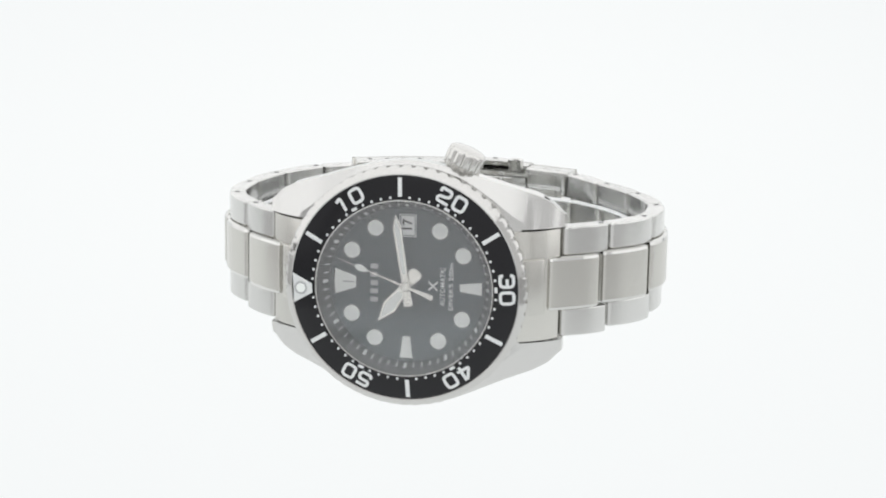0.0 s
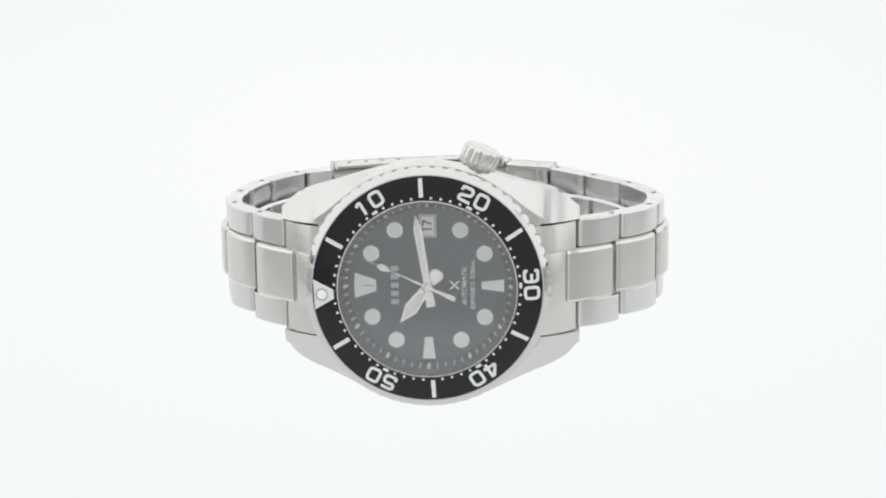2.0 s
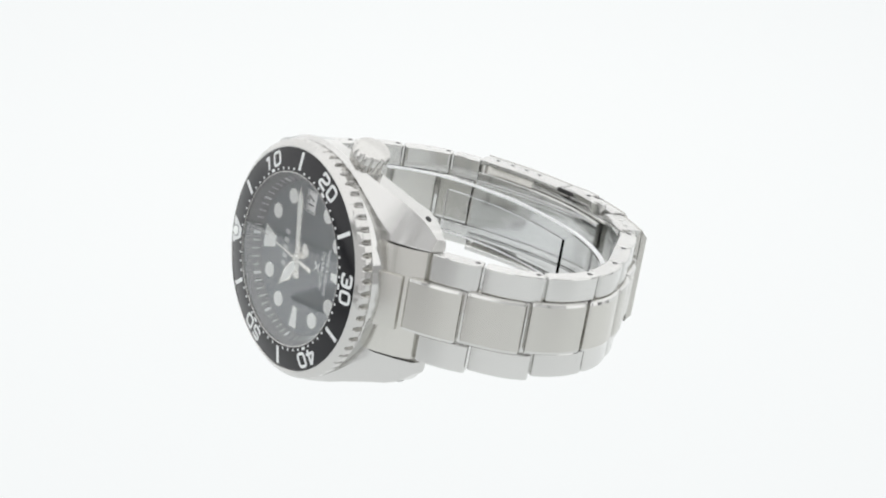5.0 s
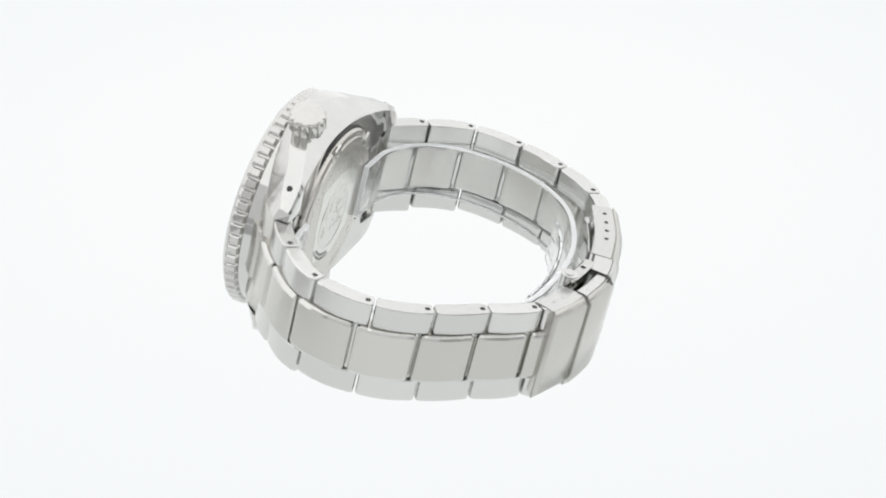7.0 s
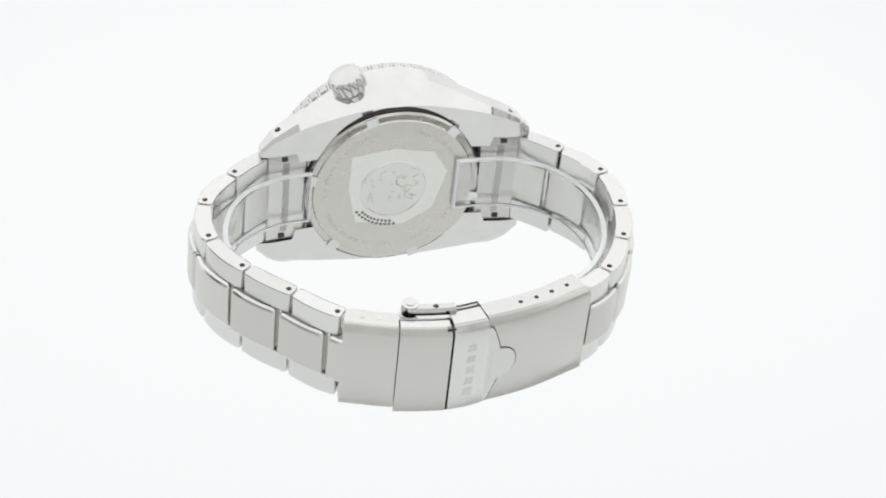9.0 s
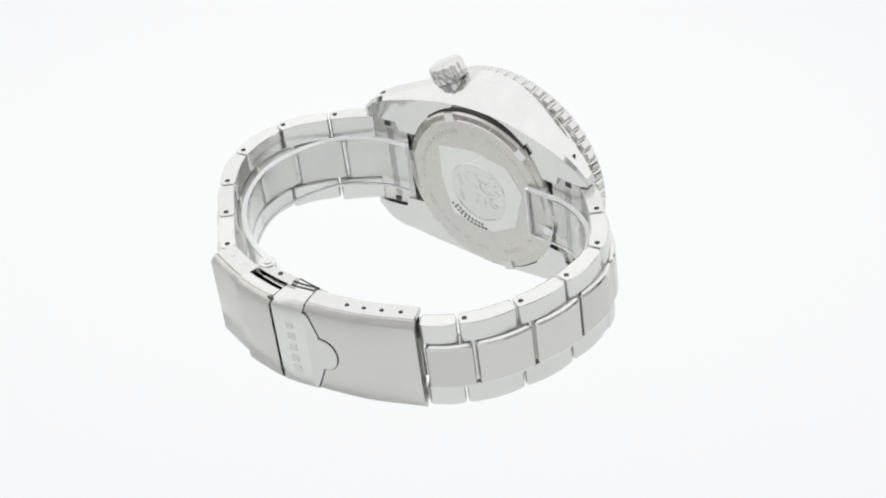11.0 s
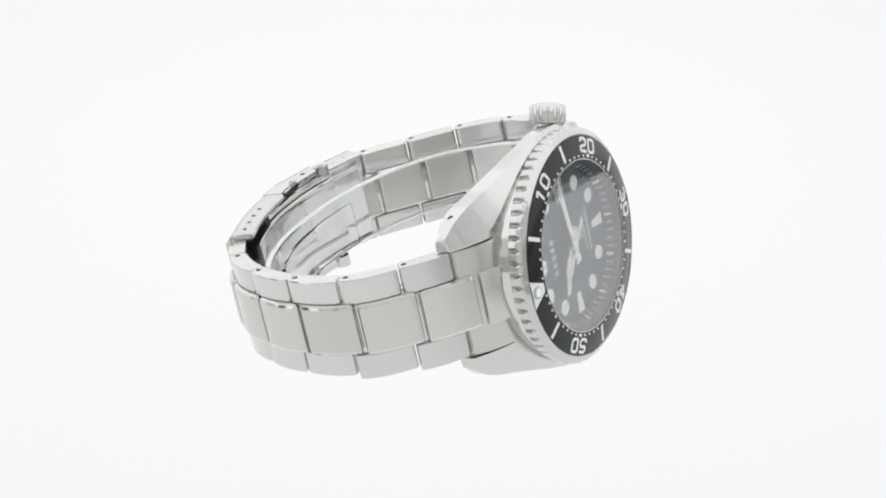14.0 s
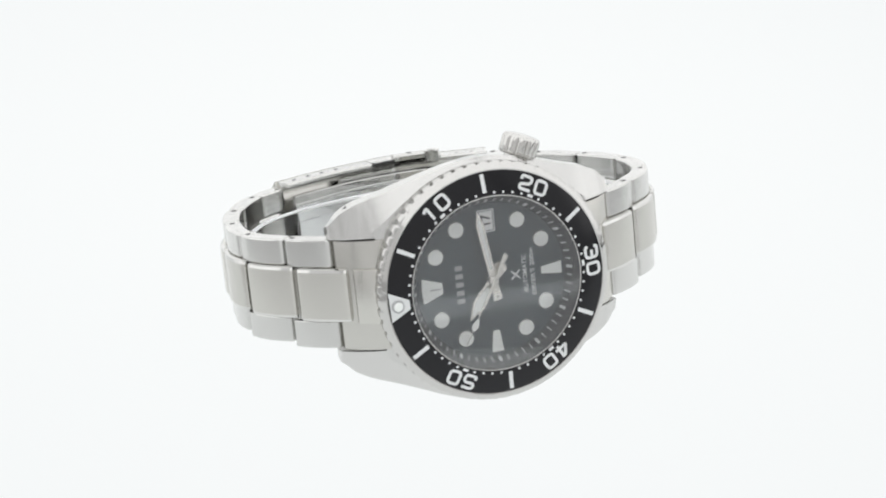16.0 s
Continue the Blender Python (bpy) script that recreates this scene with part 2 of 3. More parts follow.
# ---- setting: light table and tent ----
def build_setting():
    bm = bmesh.new()
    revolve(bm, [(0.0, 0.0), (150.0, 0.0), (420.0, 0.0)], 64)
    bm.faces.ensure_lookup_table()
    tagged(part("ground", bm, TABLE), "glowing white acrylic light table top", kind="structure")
    # beside the lit plate: unseen pale grey boards, added on either hand to darken reflections, and a dark rail along
    # one of them
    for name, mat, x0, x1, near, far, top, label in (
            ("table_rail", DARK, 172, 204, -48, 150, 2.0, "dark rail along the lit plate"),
            ("table_leaf", BOARD, 204, 400, -48, 120, 1.5, "unseen pale grey board added to darken reflections"),
            ("table_leaf", BOARD, 160, 380, -75, -48, 1.5, "unseen pale grey board added to darken reflections"),
            ("table_leaf", BOARD, 95, 380, -240, -75, 1.5, "unseen pale grey board added to darken reflections"),
            ("table_leaf", BOARD, -380, -150, 0, 60, 1.5, "unseen pale grey board added to darken reflections"),
            ("table_leaf", BOARD, -380, -95, -240, 0, 1.5, "unseen pale grey board added to darken reflections")):
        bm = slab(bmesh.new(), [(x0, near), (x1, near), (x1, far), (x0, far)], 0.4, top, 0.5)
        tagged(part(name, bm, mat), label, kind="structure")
    # an unseen fabric dome that springs from the table's rim
    bm = bmesh.new()
    profile = [(418, -2), (520, 10), (610, 50), (670, 120), (700, 220), (700, 380), (660, 520), (560, 640), (400, 720), (200, 760), (0.01, 770)]
    steps = 72
    rings = []
    for k in range(steps):
        a = 2 * math.pi * k / steps
        rings.append([bm.verts.new((r * math.sin(a), r * math.cos(a), z)) for r, z in profile])
    for k in range(steps):
        middle = (k + 0.5) * 360 / steps
        for i in range(len(profile) - 1):
            a, b = rings[k], rings[(k + 1) % steps]
            face = bm.faces.new((a[i], a[i + 1], b[i + 1], b[i]))
            # dimmer strips added along the two front seams, for dark lines in the steel
            if min(abs(middle - seam) for seam in (137.5, 222.5)) < 2 and 1 <= i <= 6:
                face.material_index = 3
                continue
            # skirt glow lowered by zone so the crystal mirrors darker bands
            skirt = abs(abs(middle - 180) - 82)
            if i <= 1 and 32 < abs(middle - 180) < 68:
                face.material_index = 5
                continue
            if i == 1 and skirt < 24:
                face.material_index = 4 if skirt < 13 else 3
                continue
            # roof, side and front glow set apart to shape the steel's reflections
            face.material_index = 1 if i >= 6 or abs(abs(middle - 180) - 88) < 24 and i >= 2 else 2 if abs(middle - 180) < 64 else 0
    bmesh.ops.remove_doubles(bm, verts=bm.verts, dist=0.05)
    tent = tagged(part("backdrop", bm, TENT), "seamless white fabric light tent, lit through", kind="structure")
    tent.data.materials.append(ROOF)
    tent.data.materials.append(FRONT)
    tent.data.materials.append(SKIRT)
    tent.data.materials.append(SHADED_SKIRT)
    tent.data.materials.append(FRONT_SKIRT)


# ---- the watch ----
# pin holes along the bracelet, (u, n)
PINS_SIX = [(31.83, -16.51), (38.76, -24.24), (40.0, -34.62), (35.75, -43.91), (29.08, -51.59), (22.14, -58.86)]
PINS_TWELVE = [(-31.0, -17.42), (-36.83, -25.82), (-37.32, -36.02), (-34.57, -45.76), (-28.87, -54.35)]
LUG_PIN = {1: (22.91, -11.4), -1: (-22.76, -11.6)}


def build_case(watch):
    # stations along u: ridge, shoulder, lower shoulder, back edge, as (v, n)
    stations = [
        (0.0, (21.0, -3.5), (21.9, -3.9), (21.6, -6.8), (17.9, -11.6)),
        (5.0, (20.5, -3.5), (21.3, -4.1), (21.0, -7.1), (17.75, -11.7)),
        (10.0, (18.6, -3.9), (19.8, -5.3), (19.6, -8.5), (17.1, -12.0)),
        (14.5, (15.4, -4.7), (18.1, -7.0), (18.0, -10.2), (16.3, -12.5)),
        (18.0, (12.4, -5.8), (16.85, -8.5), (16.7, -11.6), (15.5, -12.9)),
        (21.3, (10.3, -7.2), (15.7, -9.5), (15.6, -12.8), (14.5, -13.4)),
        (24.0, (10.2, -8.9), (14.3, -10.5), (14.1, -13.2), (13.3, -13.6)),
        (26.2, (10.17, -10.6), (12.3, -11.5), (12.0, -13.2), (11.3, -13.5)),
    ]
    bm = bmesh.new()
    both = []
    for k in range(-42, 43):
        u = 26.2 * k / 42
        i = next(i for i in range(len(stations) - 1) if abs(u) <= stations[i + 1][0] + 1e-6)
        f = (abs(u) - stations[i][0]) / (stations[i + 1][0] - stations[i][0])
        quad = []
        for corner in range(1, 5):
            a, b, c, d = (Vector(stations[j][corner]) for j in (abs(i - 1), i, i + 1, min(i + 2, len(stations) - 1)))
            quad.append(tuple(0.5 * (2 * b + (c - a) * f + (2 * a - 5 * b + 4 * c - d) * f * f + (3 * b - a - 3 * c + d) * f ** 3)))
        both.append((u, *quad))
    for sv in (1, -1):
        rings = []
        for u, p1, p2, p3, p4 in both:
            inner = 10.12 if abs(u) > 18.8 else 8.0
            rings.append([(u, sv * v, n) for v, n in
                          ((inner, p1[1] + (0.1 if abs(u) > 18.8 else 0.0)), p1, p2, p3, p4, (inner, p4[1]))])
        made = len(bm.faces)
        loft(bm, rings)
        bm.faces.ensure_lookup_table()
        # flanks and back are polished, the facets round the bezel brushed
        for k in range(made, len(bm.faces) - 2):
            bm.faces[k].material_index = 1 if (k - made) % 6 in (2, 3, 4) else 0
    case = part("case", bm, CASE, watch, "brushed and polished steel watch case with broad lugs", sharp=18)
    case.data.materials.append(POLISHED)
    bevelled(case, 0.16, 2, 18)
    bm = bmesh.new()
    revolve(bm, [(18.0, -3.6), (20.2, -3.6), (20.4, -3.8), (20.4, -8.2), (18.4, -10.4), (17.0, -11.2)], 120)
    part("case_middle", bm, POLISHED, case, "polished round middle of the case")
    for su in (1, -1):
        for sv in (1, -1):
            u, n = LUG_PIN[su]
            hole = [(u + 0.52 * math.cos(a), sv * (14.93 - 0.62 * 0.52 * math.cos(a) * su), n + 0.52 * math.sin(a)) for a in [k * math.pi / 7 for k in range(14)]]
            bm = loft(bmesh.new(), [[(q[0], sv * 13.4, q[2]) for q in hole], hole])
            part("lug_hole", bm, DARK, case, "dark drilled spring bar hole")
    return case


DIGIT_LINES = {"0": [[(0, 0.5), (0, 0), (1, 0), (1, 1), (0, 1), (0, 0.5)]],
               "1": [[(0.08, 0.74), (0.56, 1.0), (0.56, -0.1)]],
               "2": [[(0, 0.7), (0, 1), (1, 1), (1, 0.52), (0, 0.34), (0, 0), (1.1, 0)]],
               "3": [[(0, 0.76), (0, 1), (1, 1), (1, 0), (0, 0), (0, 0.24)], [(0.3, 0.53), (0.9, 0.53)]],
               "4": [[(0.62, 1.04), (0, 0.3), (0, 0.22), (1.12, 0.22)], [(0.74, 1.08), (0.74, -0.1)]],
               "5": [[(1.05, 1), (0.04, 1), (0.0, 0.56), (1, 0.6), (1, 0), (0, 0), (0, 0.26)]]}


def square_digit(bm, digit, x, y, wide, tall, thick):
    """One squared numeral as raised strokes of even width, its corners rounded."""
    for rise, points in enumerate(DIGIT_LINES[digit]):
        pts = [Vector((x + thick / 2 + p * (wide - thick), y + thick / 2 + q * (tall - thick))) for p, q in points]
        line = [pts[0]]
        for a, b, c in zip(pts, pts[1:], pts[2:]):
            cut = min(0.7, (b - a).length * 0.48, (c - b).length * 0.48)
            p, q = b + (a - b).normalized() * cut, b + (c - b).normalized() * cut
            if (b - a).angle(c - b) < 0.9:
                line.append(b)
            else:
                line += [p * (1 - f) ** 2 + b * 2 * f * (1 - f) + q * f * f for f in (0.0, 0.25, 0.5, 0.75, 1.0)]
        line.append(pts[-1])
        rings = []
        for i, q in enumerate(line):
            way = (line[min(i + 1, len(line) - 1)] - line[max(i - 1, 0)]).normalized()
            side = Vector((-way.y, way.x)) * thick / 2
            top = 0.05 + 0.012 * rise
            rings.append([(q.x + side.x, q.y + side.y, -0.1), (q.x + side.x, q.y + side.y, top),
                          (q.x - side.x, q.y - side.y, top), (q.x - side.x, q.y - side.y, -0.1)])
        loft(bm, rings)


def build_bezel(watch):
    bm = bmesh.new()
    teeth, per = 60, 12
    shape = [-0.62 * math.exp(-((k / per - 0.5) / 0.16) ** 4) for k in range(per)]
    profile = [(17.6, -3.7, 0), (20.6, -3.7, 0.3), (21.15, -3.3, 1), (21.3, -1.85, 1), (21.28, -1.55, 0.6), (21.1, -1.25, 0.0), (20.55, -0.85, 0), (20.05, -0.45, 0),
               (19.85, -0.5, 0), (19.85, -1.2, 0), (17.6, -1.2, 0)]
    rings = []
    for k in range(teeth * per):
        a = 2 * math.pi * (k / (teeth * per))
        cut = shape[k % per]
        rings.append([bm.verts.new(((r + cut * w) * math.cos(a), (r + cut * w) * math.sin(a), n)) for r, n, w in profile])
    m = len(profile)
    for k in range(len(rings)):
        a, b = rings[k], rings[(k + 1) % len(rings)]
        for i in range(m):
            j = (i + 1) % m
            bm.faces.new((a[i], b[i], b[j], a[j]))
    bezel = part("bezel", bm, BEZEL, watch, "steel bezel ring with a coin-edge grip", sharp=38)
    bm = bmesh.new()
    revolve(bm, [(19.85, -0.9), (19.82, -0.52), (19.7, -0.46), (15.75, 0.12), (15.62, 0.05), (15.62, -1.2)], 160, True)
    insert = part("bezel_insert", bm, INSERT, bezel, "matt black bezel insert with white numerals")

    def slope(r):
        return -0.46 + (19.7 - r) / (19.7 - 15.75) * 0.58

    turn = -0.479    # the bezel sits slightly short of the dial's twelve, in minutes
    lean = math.atan2(0.58, 3.95)
    for words in ("10", "20", "30", "40", "50"):
        minute = int(words) + turn
        a = radians(minute * 6)
        out = Vector((-math.cos(a) * math.cos(lean), math.sin(a) * math.cos(lean), -math.sin(lean)))
        along = Vector((math.sin(a), math.cos(a), 0))
        nrm = along.cross(out)
        u, v = at_minute(minute, 17.95)
        m = Matrix((along, out, nrm)).transposed().to_4x4()
        m.translation = (u, v, slope(17.95) - 0.02)
        bm = bmesh.new()
        for k, digit in enumerate(words):
            square_digit(bm, digit, (-2.72, 0.24)[k], -1.42, 2.48, 2.84, 0.54)
        bmesh.ops.transform(bm, matrix=m, verts=bm.verts)
        part("numeral", bm, PRINT, bezel)
    for minute in (5, 15, 25, 35, 45, 55):
        bm = bmesh.new()
        corners = radial(minute + turn, ((16.2, -0.36), (19.45, -0.36), (19.45, 0.36), (16.2, 0.36)))
        top = [(u, v, slope(math.hypot(u, v)) + 0.035) for u, v in corners]
        loft(bm, [[(u, v, n - 0.2) for u, v, n in top], top])
        part("minute_bar", bm, PRINT, bezel)
    bm = bmesh.new()
    for minute in range(60):
        if minute in (0, 5, 15, 25, 35, 45, 55):
            continue
        u, v = at_minute(minute + turn, 16.08)
        if minute % 10 == 0:
            outline = radial(minute + turn, ((15.85, -0.5), (16.35, -0.5), (16.35, 0.5), (15.85, 0.5)))
        else:
            outline = round_outline(0.23, 10, (u, v))
        n = slope(16.08) + 0.035
        loft(bm, [[(*q, n - 0.2) for q in outline], [(*q, n) for q in outline]])
    part("minute_dots", bm, PRINT, bezel)
    bm = bmesh.new()
    corners = radial(turn, ((19.6, -2.65), (19.6, 2.65), (16.15, 0.8), (16.15, -0.8)))
    top = [(u, v, slope(min(math.hypot(u, v), 19.7)) + 0.035) for u, v in corners]
    loft(bm, [[(u, v, n - 0.2) for u, v, n in top], top])
    part("zero_triangle", bm, PRINT, bezel)
    u, v = at_minute(turn, 18.2)
    bm = bmesh.new()
    slab(bm, round_outline(1.15, 28, (u, v)), -0.35, 0.0, 0.08)
    part("pip_ring", bm, GREY_PRINT, bezel, "small steel ring of the luminous pip")
    bm = bmesh.new()
    slab(bm, round_outline(0.85, 28, (u, v)), -0.3, 0.16, 0.2)
    part("luminous_pip", bm, LUME, bezel, "pale luminous pip")
    return bezel


D0 = -3.4     # the dial's face


def build_dial(watch):
    bm = bmesh.new()
    revolve(bm, [(0.0, D0), (13.9, D0), (13.9, D0 - 0.4), (0.0, D0 - 0.4)], 96)
    dial = part("dial", bm, DIAL, watch, "dark charcoal dial with pale luminous markers")
    bm = bmesh.new()
    revolve(bm, [(15.6, -0.6), (15.35, -0.75), (13.75, D0 + 0.02), (13.75, D0 - 0.3), (15.6, D0 - 0.3)], 120, True)
    part("flange_ring", bm, REHAUT, dial, "sloping dark flange ring round the dial")
    for hour in (1, 2, 4, 5, 7, 8, 10, 11):
        u, v = at_minute(hour * 5, 11.3)
        bm = bmesh.new()
        slab(bm, round_outline(1.5, 30, (u, v)), D0, D0 + 0.16, 0.06)
        part("round_marker", bm, POLISHED, dial, "round luminous hour marker in a thin steel rim")
        bm = bmesh.new()
        slab(bm, round_outline(1.36, 30, (u, v)), D0, D0 + 0.2, 0.06)
        part("lume", bm, LUME, dial)
    wedges = {0: ((8.95, -1.05), (8.95, 1.05), (12.75, 2.35), (12.95, 0), (12.75, -2.35)),
              30: ((9.2, -0.7), (9.2, 0.7), (13.2, 1.2), (13.2, -1.2)),
              45: ((9.2, -0.7), (9.2, 0.7), (13.2, 1.2), (13.2, -1.2))}
    for minute, corners in wedges.items():
        outline = radial(minute, corners)
        bm = bmesh.new()
        slab(bm, outline, D0, D0 + 0.16, 0.05)
        part("wedge_marker", bm, POLISHED, dial, "tapered luminous hour marker in a steel rim")
        bm = bmesh.new()
        slab(bm, shrunk(outline, 0.13), D0, D0 + 0.2, 0.05)
        part("lume", bm, LUME, dial)
    bm = bmesh.new()
    slab(bm, radial(0, ((9.4, -0.12), (9.4, 0.12), (11.4, 0.12), (11.4, -0.12))), D0, D0 + 0.22, 0.03)
    part("marker_slit", bm, GREY_PRINT, dial)
    # date window at three
    bm = bmesh.new()
    outer = radial(15, ((8.5, -1.5), (12.5, -1.5), (12.5, 1.5), (8.5, 1.5)))
    inner = shrunk(outer, 0.2)
    low = [[(*q, n) for q in o] for o, n in ((inner, D0), (outer, D0), (outer, D0 + 0.12), (inner, D0 + 0.12))]
    loft(bm, low + [low[0]], True, False)
    bmesh.ops.remove_doubles(bm, verts=bm.verts, dist=0.001)
    part("date_frame", bm, DATE_WHITE, dial, "pale printed frame round the date")
    bm = bmesh.new()
    slab(bm, shrunk(outer, 0.42), D0, D0 + 0.03, 0.01)
    part("date_disc", bm, DATE_WHITE, dial, "white date disc")
    words_at = Matrix(((0, -1, 0, 0), (1, 0, 0, 0), (0, 0, 1, 0), (0, 0, 0, 1)))

    def line(u, v):
        m = words_at.copy()
        m.translation = (u, v, D0 + 0.05)
        return m

    part("date_numeral", lettering(bmesh.new(), "17", 2.35, line(0, 10.5), 0.04, 0.95, 0.01), DATE_BLACK, dial)
    # maker's mark and emblem as plain shapes
    for k in range(5):
        v = (k - 2) * 1.48
        bm = slab(bmesh.new(), [(-6.5, v - 0.42), (-6.5, v + 0.42), (-5.15, v + 0.42), (-5.15, v - 0.42)], D0, D0 + 0.05, 0.02)
        part("maker_mark", bm, GREY_PRINT, dial)
    bm = bmesh.new()
    for sv in (1, -1):
        slab(bm, [(3.75, sv * 0.95), (3.75, sv * 0.55), (5.35, -sv * 0.95), (5.35, -sv * 0.55)], D0, D0 + 0.06, 0.02)
    part("emblem", bm, PRINT, dial)
    part("lettering", lettering(bmesh.new(), "AUTOMATIC", 1.2, line(6.3, 0.0), 0.008, 1.0, 0.01), PRINT, dial)
    part("lettering", lettering(bmesh.new(), "DIVER'S 200m", 1.1, line(7.75, 0.1), 0.014, 1.32, 0.01), PRINT, dial)
    # minute track on the flange, joined: far too fine to lift one by one
    bm = bmesh.new()
    for minute in range(60):
        half = 0.27 if minute % 5 == 0 else 0.09
        r0, r1 = 13.95, 14.6
        q = radial(minute, ((r0, -half), (r1, -half), (r1, half), (r0, half)))
        ns = [D0 + 0.1 + (math.hypot(*c) - 13.75) / 1.6 * 2.62 for c in q]
        loft(bm, [[(*c, n - 0.12) for c, n in zip(q, ns)], [(*c, n) for c, n in zip(q, ns)]])
    part("minute_track", bm, TRACK, dial)
    return dial


def hand_plate(outline, low, high):
    bm = bmesh.new()
    slab(bm, outline, low, high, 0.06)
    return bm


def build_hands(watch):
    def pointing(minute, corners):
        return radial(minute, corners)

    # hour hand: broad sword, minute hand: long slim sword
    h = 51.15
    bm = hand_plate(pointing(h, ((-3.5, -0.5), (-3.2, -1.05), (-2.5, -1.25), (-0.6, -0.75), (0.4, -0.85), (5.0, -1.3), (8.3, 0.0), (5.0, 1.3), (0.4, 0.85), (-0.6, 0.75), (-2.5, 1.25), (-3.2, 1.05), (-3.5, 0.5))),
                    D0 + 0.75, D0 + 1.0)
    hour = part("hour_hand", bm, HAND, watch, "broad steel hour hand filled with lume", sharp=20)
    bm = hand_plate(pointing(h, ((1.6, -0.55), (5.0, -0.95), (7.4, 0.0), (5.0, 0.95), (1.6, 0.55))), D0 + 0.9, D0 + 1.04)
    part("lume", bm, LUME, hour)
    mi = 13.5
    bm = hand_plate(pointing(mi, ((-3.6, -0.85), (-0.6, -0.7), (1.0, -0.65), (10.4, -0.8), (12.95, 0.0), (10.4, 0.8), (1.0, 0.65), (-0.6, 0.7), (-3.6, 0.85))),
                    D0 + 1.15, D0 + 1.4)
    minute = part("minute_hand", bm, HAND, watch, "long steel minute hand filled with lume", sharp=20)
    bm = hand_plate(pointing(mi, ((2.2, -0.3), (10.4, -0.45), (12.0, 0.0), (10.4, 0.45), (2.2, 0.3))), D0 + 1.3, D0 + 1.44)
    part("lume", bm, LUME, minute)
    bm = bmesh.new()
    revolve(bm, [(1.0, D0), (1.0, D0 + 1.5), (0.75, D0 + 1.75), (0.0, D0 + 1.8)], 32)
    part("hand_boss", bm, HAND, watch, "polished boss at the centre of the hands")
    # second hand points at twelve in its own space
    bm = hand_plate(pointing(0, ((-5.2, -0.36), (-4.9, -0.5), (-1.0, -0.24), (7.6, -0.09), (12.9, -0.05), (12.9, 0.05), (7.6, 0.09), (-1.0, 0.24), (-4.9, 0.5), (-5.2, 0.36))),
                    D0 + 1.6, D0 + 1.75)
    second = part("second_hand", bm, HAND, watch, "thin steel second hand with a drop-shaped lume spot", sharp=20)
    drop = [(6.9, 0.0), (7.7, -0.42), (8.5, -0.62), (9.1, -0.45), (9.6, 0.0), (9.1, 0.45), (8.5, 0.62), (7.7, 0.42)]
    bm = hand_plate(pointing(0, drop), D0 + 1.7, D0 + 1.8)
    part("lume_spot", bm, LUME, second)
    return second


def build_crystal(watch):
    bm = bmesh.new()
    revolve(bm, [(0.0, 0.06), (8.0, 0.05), (15.9, 0.02), (15.9, -0.5), (0.0, -0.5)], 96)
    ob = part("crystal", bm, GLASS, watch, "clear slightly domed watch crystal")
    ob.visible_shadow = False
    bm = bmesh.new()
    revolve(bm, [(15.62, 0.03), (15.61, 0.1), (15.5, 0.11), (15.4, 0.07), (15.4, 0.03)], 120, True)
    part("crystal_rim", bm, BEZEL, ob, "thin bright rim round the crystal")
    return ob


def build_crown(watch):
    """Fluted crown, on its axis between three and four o'clock."""
    a = radians(67.6)
    axis = Vector((math.cos(a), math.sin(a), 0.0))
    side = Vector((-math.sin(a), math.cos(a), 0.0))
    up = Vector((0, 0, 1))
    base = Vector((0, 0, -7.4))

    def ring(dist, radius, flute, steps=192):
        out = []
        for k in range(steps):
            w = 2 * math.pi * k / steps
            wave = 1 - abs(math.sin(w * 6.0)) ** 0.55
            r = radius - flute * wave
            out.append(base + axis * dist + side * (r * math.cos(w)) + up * (r * math.sin(w)))
        return out

    bm = bmesh.new()
    loft(bm, [ring(21.7, 2.5, 0.0), ring(21.75, 2.95, 0.1), ring(22.0, 3.3, 0.25), ring(22.15, 3.4, 0.36), ring(24.75, 3.4, 0.36), ring(25.1, 3.22, 0.25),
              ring(25.35, 2.9, 0.03), ring(25.4, 2.75, 0.0), ring(25.45, 2.55, 0.0), ring(25.6, 1.6, 0.0), ring(25.65, 0.4, 0.0)])
    crown = part("crown", bm, CROWN, watch, "fluted steel screw-down crown", sharp=55)
    bm = bmesh.new()
    loft(bm, [ring(17.5, 2.6, 0.0, 40), ring(21.3, 2.6, 0.0, 40), ring(21.4, 2.3, 0.0, 40), ring(21.9, 2.3, 0.0, 40)])
    part("crown_tube", bm, POLISHED, crown)


